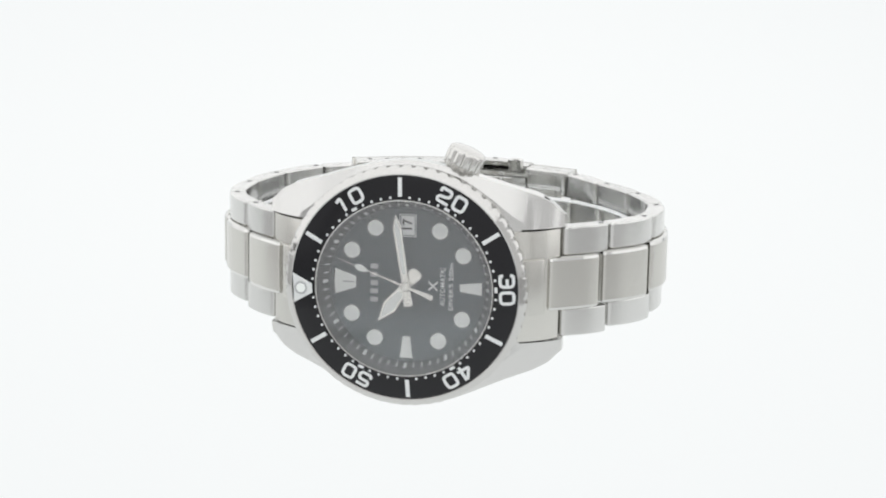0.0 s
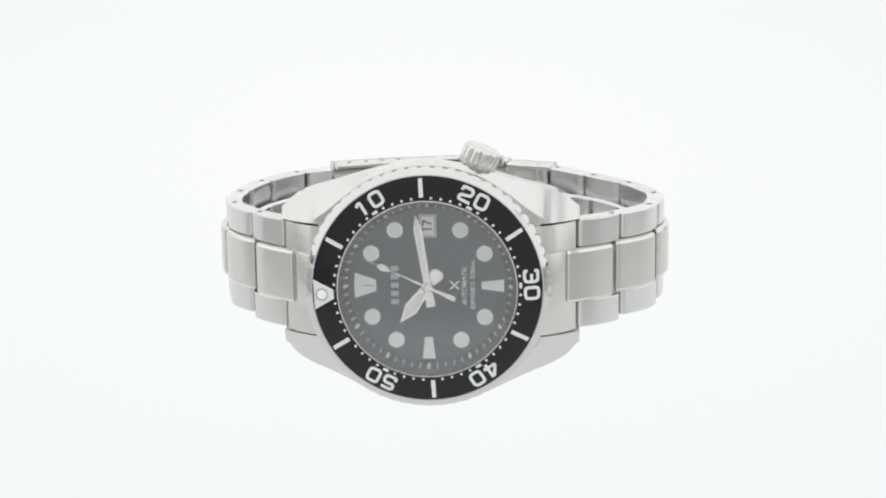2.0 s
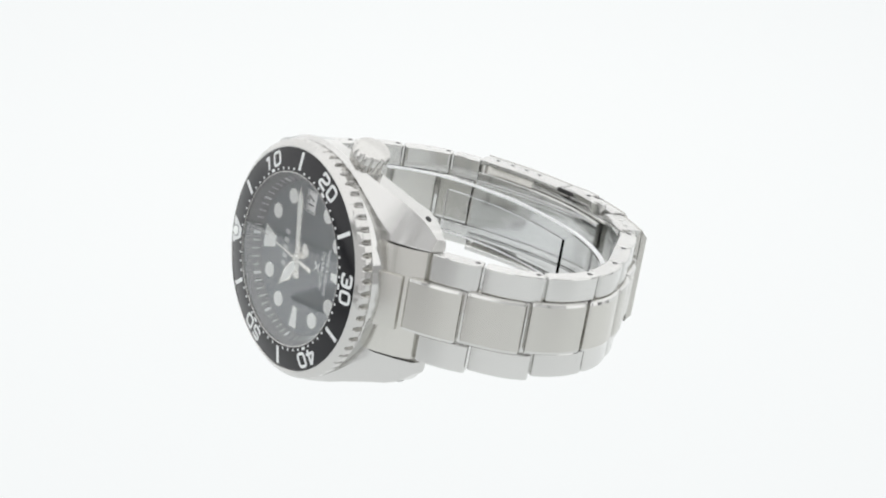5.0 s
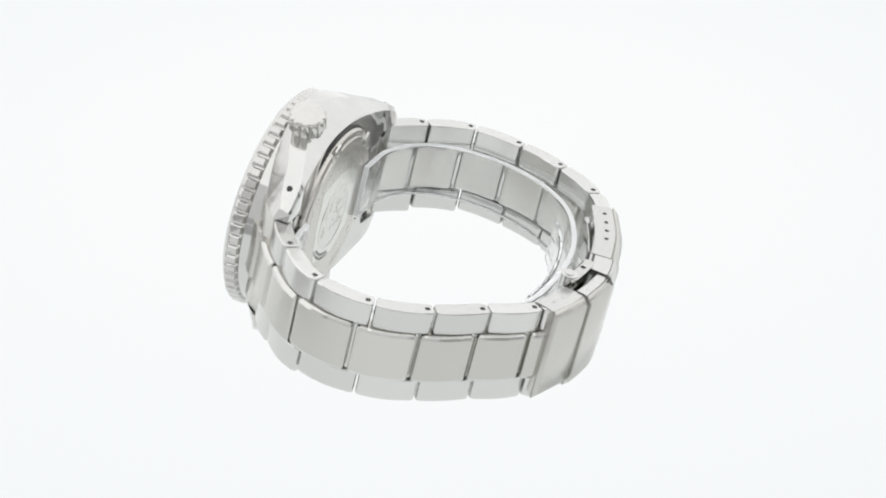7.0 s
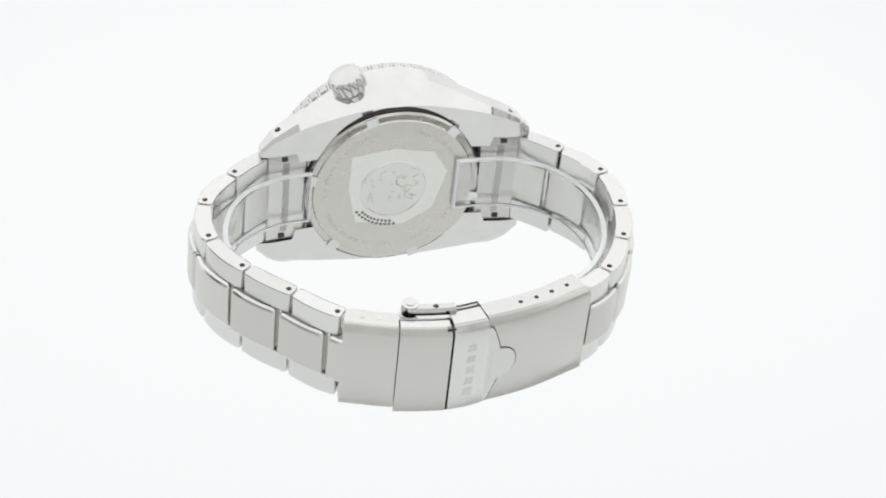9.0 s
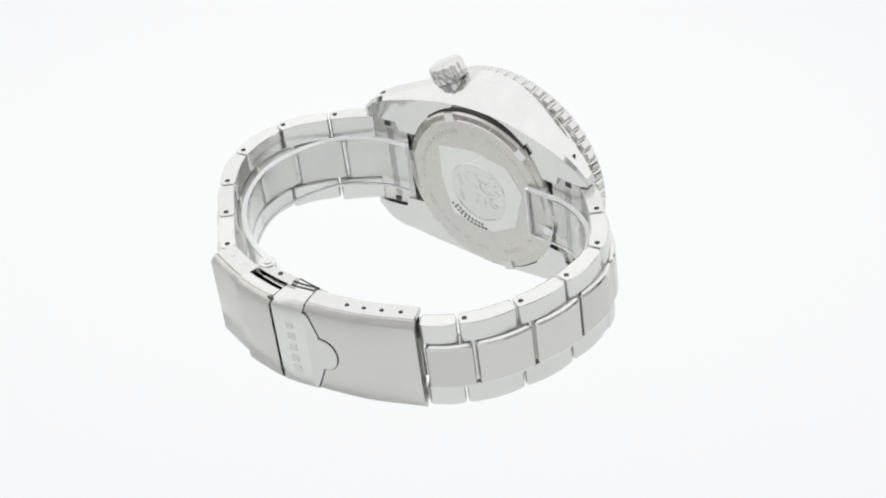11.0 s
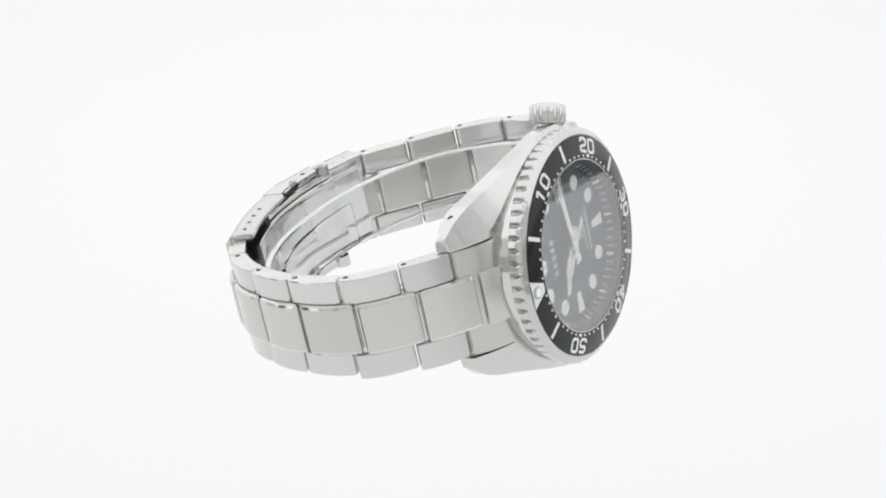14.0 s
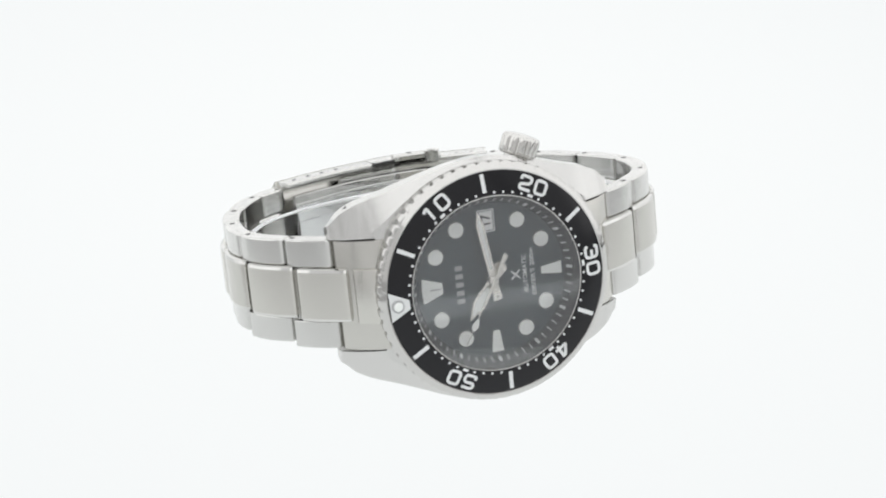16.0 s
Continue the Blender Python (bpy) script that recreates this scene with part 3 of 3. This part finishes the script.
def build_caseback(watch):
    bm = bmesh.new()
    revolve(bm, [(17.4, -11.4), (17.3, -12.4), (16.9, -12.8), (15.9, -13.0), (15.7, -13.25), (9.0, -13.3), (0.0, -13.3)], 96)
    back = part("case_back", bm, BACK_STEEL, watch, "turned steel screw-on case back", sharp=25)
    bm = bmesh.new()
    revolve(bm, [(17.2, -12.16), (17.62, -12.16), (17.62, -11.6), (17.2, -11.6)], 120, True)
    part("gap_ring", bm, DARK, back, "dark joint round the case back")
    for k in range(6):
        bm = bmesh.new()
        a = radians(k * 60 + 12)
        c, s = math.cos(a), math.sin(a)
        corners = [(r * c - w * s, r * s + w * c) for r, w in ((15.6, -1.1), (17.5, -1.1), (17.5, 1.1), (15.6, 1.1))]
        loft(bm, [[(*q, -12.9) for q in corners], [(*q, -13.28) for q in corners]])
        part("wrench_notch", bm, POLISHED, back)
    bm = bmesh.new()
    wide = [(-10.6, 3.2), (-7.5, 8.2), (0.5, 9.6), (8.6, 8.4), (8.8, 0.5), (7.0, -7.2), (-2.5, -8.6), (-8.2, -5.2)]
    loft(bm, [[(*q, -13.28) for q in wide], [(*q, -13.34) for q in wide]])
    part("film_sticker", bm, FILM, back, "clear protective film stuck on the back")
    bm = bmesh.new()
    revolve(bm, [(6.6, -13.3), (6.5, -13.42), (6.2, -13.42), (6.1, -13.36), (0.0, -13.36)], 64)
    part("medallion", bm, FILM, back, "round polished medallion with a wave relief")
    rng = random.Random(4)
    for k in range(40):
        c = Vector((rng.uniform(-4.2, 4.2), rng.uniform(-3.0, 4.2)))
        a0, r0, sweep = rng.uniform(0, 6.28), rng.uniform(0.5, 1.2), rng.uniform(0.9, 2.0)
        ring = [c + Vector((math.cos(a0 + sweep * i / 7), math.sin(a0 + sweep * i / 7))) * r0 for i in range(8)]
        inner = [c + (q - c) * (0.86 - 0.1 * math.sin(math.pi * i / 7)) for i, q in enumerate(ring)]
        outline = [tuple(q) for q in ring + inner[::-1]]
        bm = bmesh.new()
        loft(bm, [[(*q, -13.34) for q in outline], [(*q, -13.39) for q in outline]])
        part("wave_relief", bm, BACK_STEEL, back)
    for row, (count, r) in enumerate(((11, 8.4), (9, 7.6))):
        bm = bmesh.new()
        for k in range(count):
            a = radians(-62 + (k - count / 2) * 6.0)
            u, v = r * math.cos(a), r * math.sin(a)
            loft(bm, [[(*q, -13.33) for q in round_outline(0.33, 6, (u, v))], [(*q, -13.37) for q in round_outline(0.33, 6, (u, v))]])
        part("etched_line", bm, ETCHED, back)
    bm = bmesh.new()
    for k in range(110):
        a = radians(k * 360 / 110)
        if k % 27 > 22 or rng.random() < 0.22:
            continue
        w = rng.uniform(0.018, 0.036)
        r1 = rng.uniform(13.7, 14.0)
        q = [(r * math.cos(b), r * math.sin(b)) for r, b in ((13.1, a), (r1, a), (r1, a + w), (13.1, a + w))]
        loft(bm, [[(*c, -13.28) for c in q], [(*c, -13.312) for c in q]])
    part("etched_ring", bm, BACK_STEEL, back)


def build_end_links(watch):
    for su in (1, -1):
        # side pieces fill the space between the lugs, the middle rises above them
        flat = [(17.3, -5.6), (18.6, -5.6), (21.0, -6.6), (23.6, -8.5), (25.5, -10.6), (25.6, -12.2), (24.6, -13.3), (17.3, -12.4)]
        bm = bmesh.new()
        prism(bm, [(su * u, n) for u, n in flat], -9.82, 9.82, 0.15)
        end = part("end_link", bm, BRUSHED, watch, "brushed steel end link between the lugs", sharp=35)
        raised = [(18.0, -4.2), (19.6, -4.95), (21.4, -6.05), (22.9, -7.2), (23.3, -7.6), (23.3, -8.2), (22.2, -10.0), (18.0, -9.5)]
        bm = bmesh.new()
        prism(bm, [(su * u, n) for u, n in raised], -4.9, 4.9, 0.25)
        part("centre_piece", bm, BRUSHED, end, "", sharp=35)
        # the recess is a slightly proud strip, its shade painted as darker steel
        bm = prism(bmesh.new(), [(su * 20.5, -12.3), (su * 21.8, -12.4), (su * 21.8, -13.02), (su * 20.5, -12.86)], -8.0, 8.0, 0.05)
        part("underside_groove", bm, GROOVE_SHADE, end, "groove across the underside, its shade painted as darker steel")
        for sv in (1, -1):
            bm = prism(bmesh.new(), [(su * 20.9, -12.2), (su * 22.1, -12.3), (su * 22.1, -13.14), (su * 20.9, -12.98)], sv * 8.5, sv * 9.5, 0.05)
            part("spring_bar_notch", bm, DARK, end, "dark notch for the spring bar")


def polish_rims(bm):
    """The chamfers of a prism take the second, polished material."""
    bm.normal_update()
    for face in bm.faces:
        if 0.14 < abs(face.normal.y) < 0.98:
            face.material_index = 1


def build_links(watch):
    for su, pins in ((1, PINS_SIX), (-1, PINS_TWELVE)):
        start = (24.1 * su, -11.0)
        tail = (14.5, -63.6) if su > 0 else (-20.5, -60.0)
        path = spline([start] + pins + [tail])
        # lengths at which the pins lie
        stops = [path[1][24 * (k + 1)] for k in range(len(pins))]
        before = [1.4] + [s + 1.25 for s in stops]
        middle = [-1.9] + [s - 0.9 for s in stops]
        for k in range(len(pins) + 1):
            taper = min(1.0, (k + 0.4) / 2.4)
            lift, half, core = 0.9 * taper, 9.95 - 1.0 * taper, 4.85 - 0.2 * taper
            last = k == len(pins)
            pin = None if last else stops[k]
            a, b = before[k] + 0.18, (before[k] + (6.5 if su < 0 else 1.6)) if last else stops[k] + 1.07
            ca, cb = middle[k] + 0.32, (middle[k] + (8.0 if su < 0 else 4.6)) if last else middle[k + 1] - 0.32
            bm = bmesh.new()
            prism(bm, band(path, ca, cb, 2.38, -1.6, su, 0.35), lift - core, lift + core, 0.65)
            polish_rims(bm)
            link = part("bracelet_link", bm, BRUSHED, watch, "three-piece brushed steel bracelet link", sharp=21)
            link.data.materials.append(POLISHED)
            for sv in (1, -1):
                bm = bmesh.new()
                prism(bm, band(path, a, b, 1.45, -1.65, su, 0.4), lift + sv * (core + 0.03), lift + sv * half, 0.25)
                polish_rims(bm)
                part("outer_piece", bm, SATIN, link, "", sharp=21).data.materials.append(POLISHED)
            if pin is not None:
                q, way = on_line(path, pin)
                for sv in (1, -1):
                    bm = bmesh.new()
                    hole = [(q.x + 0.5 * math.cos(t), q.y + 0.5 * math.sin(t)) for t in [i * math.pi / 7 for i in range(14)]]
                    loft(bm, [[(h[0], lift + sv * (half - 1.4), h[1]) for h in hole], [(h[0], lift + sv * (half + 0.02), h[1]) for h in hole]])
                    part("pin_hole", bm, DARK, link, "dark pin hole")
            # connecting lug of the middle piece, seen in the gaps
            if not last:
                bm = bmesh.new()
                prism(bm, band(path, (cb - 0.6), (cb + 1.2), 0.9, -0.9, su, 0.2, 3), lift - 4.5, lift + 4.5, 0.1)
                part("hinge_tongue", bm, POLISHED, link, "", sharp=35)


CLASP_LINE = [(22.2, -63.5), (13.1, -66.4), (3.6, -67.7), (-3.4, -66.9), (-13.2, -64.9), (-23.2, -61.2)]


def build_clasp(watch):
    path = spline(CLASP_LINE)
    marks = [path[1][24 * k] for k in range(len(CLASP_LINE))]
    low, high = -8.5, 10.75

    def plate(s0, s1, outer, inner, v0, v1, chamfer=0.25, steps=8):
        return ribbon(bmesh.new(), path, s0, s1, outer, inner, v0, v1, 1, steps, chamfer)

    def dots(parent, where, size, inward, mat=DARK, proud=0.03, high=high, low=low):
        for s in where:
            q, way = on_line(path, s)
            c = q - Vector((-way.y, way.x)) * inward
            for v, d in ((high, 1), (low, -1)):
                bm = bmesh.new()
                ring = [(c.x + size * math.cos(i * math.pi / 6), c.y + size * math.sin(i * math.pi / 6)) for i in range(12)]
                loft(bm, [[(h[0], v - 0.8 * d, h[1]) for h in ring], [(h[0], v + proud * d, h[1]) for h in ring]])
                part("side_hole", bm, mat, parent)

    def shell(name, s0, s1, outer, label, mat=BRUSHED, steps=8, depth=5.4, low=low, high=high, ends=0.05):
        """A bent cover: a face plate with broad rounded rims, and a flange down each side."""
        cover = part(name, plate(s0, s1, outer, outer - 2.3, low, high, 1.25, steps), mat, watch, label, sharp=50)
        for v, d in ((high, -1), (low, 1)):
            part("flange", plate(s0 + 0.05, s1 - ends, outer - 1.3, outer - depth, v, v + d * 1.1, 0.3, steps), SATIN, cover, "", sharp=35)
        return cover

    fixed = shell("clasp_plate", marks[0], marks[1] - 0.02, 0.0, "brushed steel clasp plate", low=low + 0.7, high=high - 0.6)
    dots(fixed, [marks[0] + 2.8, marks[0] + 5.8], 0.4, 3.4, POLISHED, 0.06, high - 0.6, low + 0.7)
    # fold-over safety lock, with its hinge bosses
    lock = shell("safety_lock", marks[1] + 0.14, marks[2] - 0.45, 0.45, "fold-over safety lock of the clasp", BRUSHED, 8, 3.6, low + 0.1, high - 0.35)
    q, way = on_line(path, marks[1] + 2.1)
    c = q - Vector((-way.y, way.x)) * 5.9
    for v, d in ((high, 1), (low, -1)):
        part("hinge_arm", plate(marks[1] + 1.6, marks[2] + 1.5, -4.2, -6.3, v - d * 0.7, v + d * 0.9, 0.4), POLISHED, lock, "", sharp=35)
        bm = bmesh.new()
        for r0, reach in ((1.55, 1.1), (0.8, 1.25)):
            ring = [(c.x + r0 * math.cos(i * math.pi / 12), c.y + r0 * math.sin(i * math.pi / 12)) for i in range(24)]
            loft(bm, [[(h[0], v - d * 1.0, h[1]) for h in ring], [(h[0], v + d * reach, h[1]) for h in ring]])
        part("hinge_boss", bm, POLISHED, lock, "round polished hinge boss", sharp=35)
    dots(lock, [marks[1] + 7.0], 0.5, 5.2, DARK, 0.93)
    # bridge with the maker's mark, and its push tongue
    bridge = shell("clasp_bridge", marks[2], marks[3] - 0.5, 0.3, "steel clasp bridge with stamped mark", SATIN)
    # near-black strip stands for the shade in the gap at the lock's edge
    part("lock_seat", plate(marks[2] - 1.2, marks[2] + 0.3, -0.3, -2.0, low + 0.4, high - 0.4, 0.05, 3), DARK, bridge, "dark strip painted as shade under the lock's edge", sharp=35)
    mid = (marks[2] + marks[3]) / 2 - 0.1
    for k in range(5):
        v = 1.0 + (k - 2) * 2.5
        bm = ribbon(bmesh.new(), path, mid - 0.75, mid + 0.75, 0.36, -0.3, v - 0.75, v + 0.75, 1, 2, 0.04)
        part("maker_mark", bm, BRUSHED, bridge)
    # the bridge narrows into a wing towards its tongue, a dark plate painting the shadow gap round it
    for name, mat, levels, grow in (("wing_gap", DARK, (-0.8, 0.04), 0.16), ("bridge_wing", SATIN, (-0.6, 0.15, 0.3), 0.0)):
        bm = bmesh.new()
        rows = []
        for outer in levels:
            inset = 0.15 if outer == 0.3 else -grow
            ring = []
            for s, v in ((-0.5, 9.5), (0.0, 9.45), (0.5, 8.6), (1.8, 5.0), (2.0, 4.0), (2.0, -2.2), (1.8, -3.2), (0.5, -6.4), (0.0, -7.2), (-0.5, -7.25)):
                q, way = on_line(path, marks[3] + s - (inset if s > -0.5 else 0))
                c = q + Vector((-way.y, way.x)) * outer
                ring.append((c.x, v + (-inset if v > 0 else inset), c.y))
            rows.append(ring)
        loft(bm, rows)
        part(name, bm, mat, bridge, "dark plate painted as the shadow gap round the bridge" if grow else "", sharp=35)
    # a larger dark underplate paints the shadow line round the tongue
    for name, mat, levels, base, label in (("tongue_gap", DARK, (-0.6, 0.02, 0.05), 1.045, "dark plate painted as the shadow gap round the tongue"),
                                           ("push_tongue", SATIN, (-0.6, 0.2, 0.34), 1.0, "rounded push tongue")):
        bm = bmesh.new()
        rows = []
        for outer in levels:
            ring = []
            for k in range(24):
                a = math.pi * k / 23
                grow = base * (1.0 if outer < 0.3 else 0.95)
                q, way = on_line(path, marks[3] + 0.3 + 4.9 * grow * math.sin(a) ** 0.6)
                c = q + Vector((-way.y, way.x)) * outer
                ring.append((c.x, 0.9 + 3.5 * grow * math.cos(a), c.y))
            rows.append(ring)
        loft(bm, rows)
        part(name, bm, mat, bridge, label, sharp=35)
    for v, d in ((high, 1), (low, -1)):
        part("lock_slot", plate(marks[2] + 0.8, marks[3] - 0.3, -4.5, -5.9, v - d * 0.6, v + d * 0.03, 0.02, 5), DARK, bridge, "dark slot in the clasp's side")
        part("lock_bar", plate(marks[2] + 1.2, marks[3] - 0.7, -4.9, -5.4, v - d * 0.5, v + d * 0.12, 0.1, 5), POLISHED, bridge, "polished lock bar in the slot")
    cover = shell("clasp_cover", marks[3] - 0.35, marks[5], 0.0, "long curved brushed clasp cover", BRUSHED, 16, 5.4, ends=0.4)
    dots(cover, [marks[4] - 3.0 + 3.5 * k for k in range(4)], 0.42, 3.2)
    # folded inner blades
    inner = spline([(20.0, -59.2), (11.0, -61.7), (2.0, -62.6), (-8.0, -61.6), (-17.0, -58.8), (-23.0, -56.0)])
    for v0, v1, a, b, label in ((-6.2, 9.2, 0.0, 30.0, "outer folding blade"), (-5.2, 8.2, 8.0, 42.0, "inner folding blade")):
        off = 0.0 if v0 < -6 else -1.1
        bm = ribbon(bmesh.new(), inner, a, b, off + 0.4, off - 0.4, v0, v1, 1, 24, 0.12)
        part("folding_blade", bm, POLISHED, watch, "curved polished steel " + label, sharp=35)


def build_watch():
    watch = new("wristwatch")
    tagged(watch, "steel diver's watch with black bezel, lying on its side", "watch")
    build_case(watch)
    build_bezel(watch)
    build_dial(watch)
    second = build_hands(watch)
    build_crystal(watch)
    build_crown(watch)
    build_caseback(watch)
    build_end_links(watch)
    build_links(watch)
    build_clasp(watch)
    return watch, second


def build_cuff():
    """The clear display cuff that spreads the bracelet."""
    cuff = new("display_cuff")
    tagged(cuff, "clear plastic display cuff sprung inside the bracelet", "watch holder")
    line = [(-12.5, -13.9), (-22.0, -14.6), (-30.0, -19.2), (-34.0, -27.0), (-34.3, -36.0), (-31.0, -45.0), (-24.0, -52.0), (-12.0, -56.6), (0.0, -57.6), (12.0, -56.4),
            (24.0, -51.6), (32.0, -44.0), (36.0, -34.5), (35.0, -26.0), (30.5, -18.6), (23.0, -14.6), (16.8, -13.9)]
    path = spline(line, 8)
    bm = ribbon(bmesh.new(), path, 0.0, path[1][-1], 0.45, -0.45, -4.9, 5.6, -1, 110, 0.2)
    ob = part("cuff_strip", bm, PLASTIC, cuff, "", sharp=35)
    ob.visible_shadow = False
    for v0, v1 in ((5.62, 5.95), (-5.25, -4.92)):
        bm = ribbon(bmesh.new(), path, 0.0, path[1][-1], 0.5, -0.5, v0, v1, -1, 110, 0.1)
        ob = part("cuff_rim", bm, FROST, cuff, "milky frosted rim", sharp=35)
        ob.visible_shadow = False
    for s0, s1 in ((-0.35, 0.02), (path[1][-1] - 0.02, path[1][-1] + 0.35)):
        bm = ribbon(bmesh.new(), path, s0, s1, 0.5, -0.5, -5.25, 5.95, -1, 3, 0.12)
        part("cuff_end", bm, FROST, cuff, "milky cut end", sharp=35).visible_shadow = False
    inner = spline([(-22.0, -50.4), (-18.0, -52.4), (-10.0, -54.9), (0.0, -55.8), (9.0, -55.1)], 10)
    bm = ribbon(bmesh.new(), inner, 0.0, inner[1][-1], 0.35, -0.35, -4.2, 4.2, -1, 40, 0.15)
    ob = part("cuff_liner", bm, PLASTIC, cuff, "", sharp=35)
    ob.visible_shadow = False
    return cuff


build_setting()
watch, second_hand = build_watch()
cuff = build_cuff()


# ---- what moves ----
def motions():
    turns = [(0.0, -11.2), (0.5, -5.65), (0.8, -2.6), (1.0, -0.96), (1.2, 0.15), (1.35, 0.65), (1.5, 0.41), (1.7, -0.95), (2.0, -3.74), (2.5, -8.71), (3.0, -15.57),
             (3.5, -23.32), (4.0, -32.93), (4.2, -37.08), (4.7, -48.2), (5.2, -60.6), (5.8, -77.2), (6.3, -91.0), (6.5, -96.59), (7.0, -110.6), (7.5, -123.9),
             (8.0, -137.5), (8.5, -151.0), (9.0, -164.7), (9.5, -178.1), (10.0, -191.8), (10.2, -197.25), (10.9, -216.1), (11.6, -235.0), (12.3, -253.85),
             (12.5, -259.22), (13.0, -273.0), (13.5, -286.4), (14.0, -299.9), (14.5, -312.1), (15.0, -323.0), (15.5, -332.5), (16.0, -340.74)]
    rows = [(t, pose(0, 0, 0, 0, 0, a)) for t, a in turns]
    walk(watch, rows)
    walk(cuff, rows)
    # the second hand runs on to 1.35 s and then back, one second a second
    ticks = [(0.0, 3.35), (0.6, 3.95), (1.2, 4.55), (1.35, 4.65), (1.5, 4.55)] + [(t, 4.55 - (t - 1.5)) for t in (2.5, 4.5, 6.5, 8.5, 10.5, 12.5, 14.5, 16.0)]
    walk(second_hand, [(t, BODY @ pose(0, 0, 0, 0, 0, -6 * s)) for t, s in ticks])


motions()
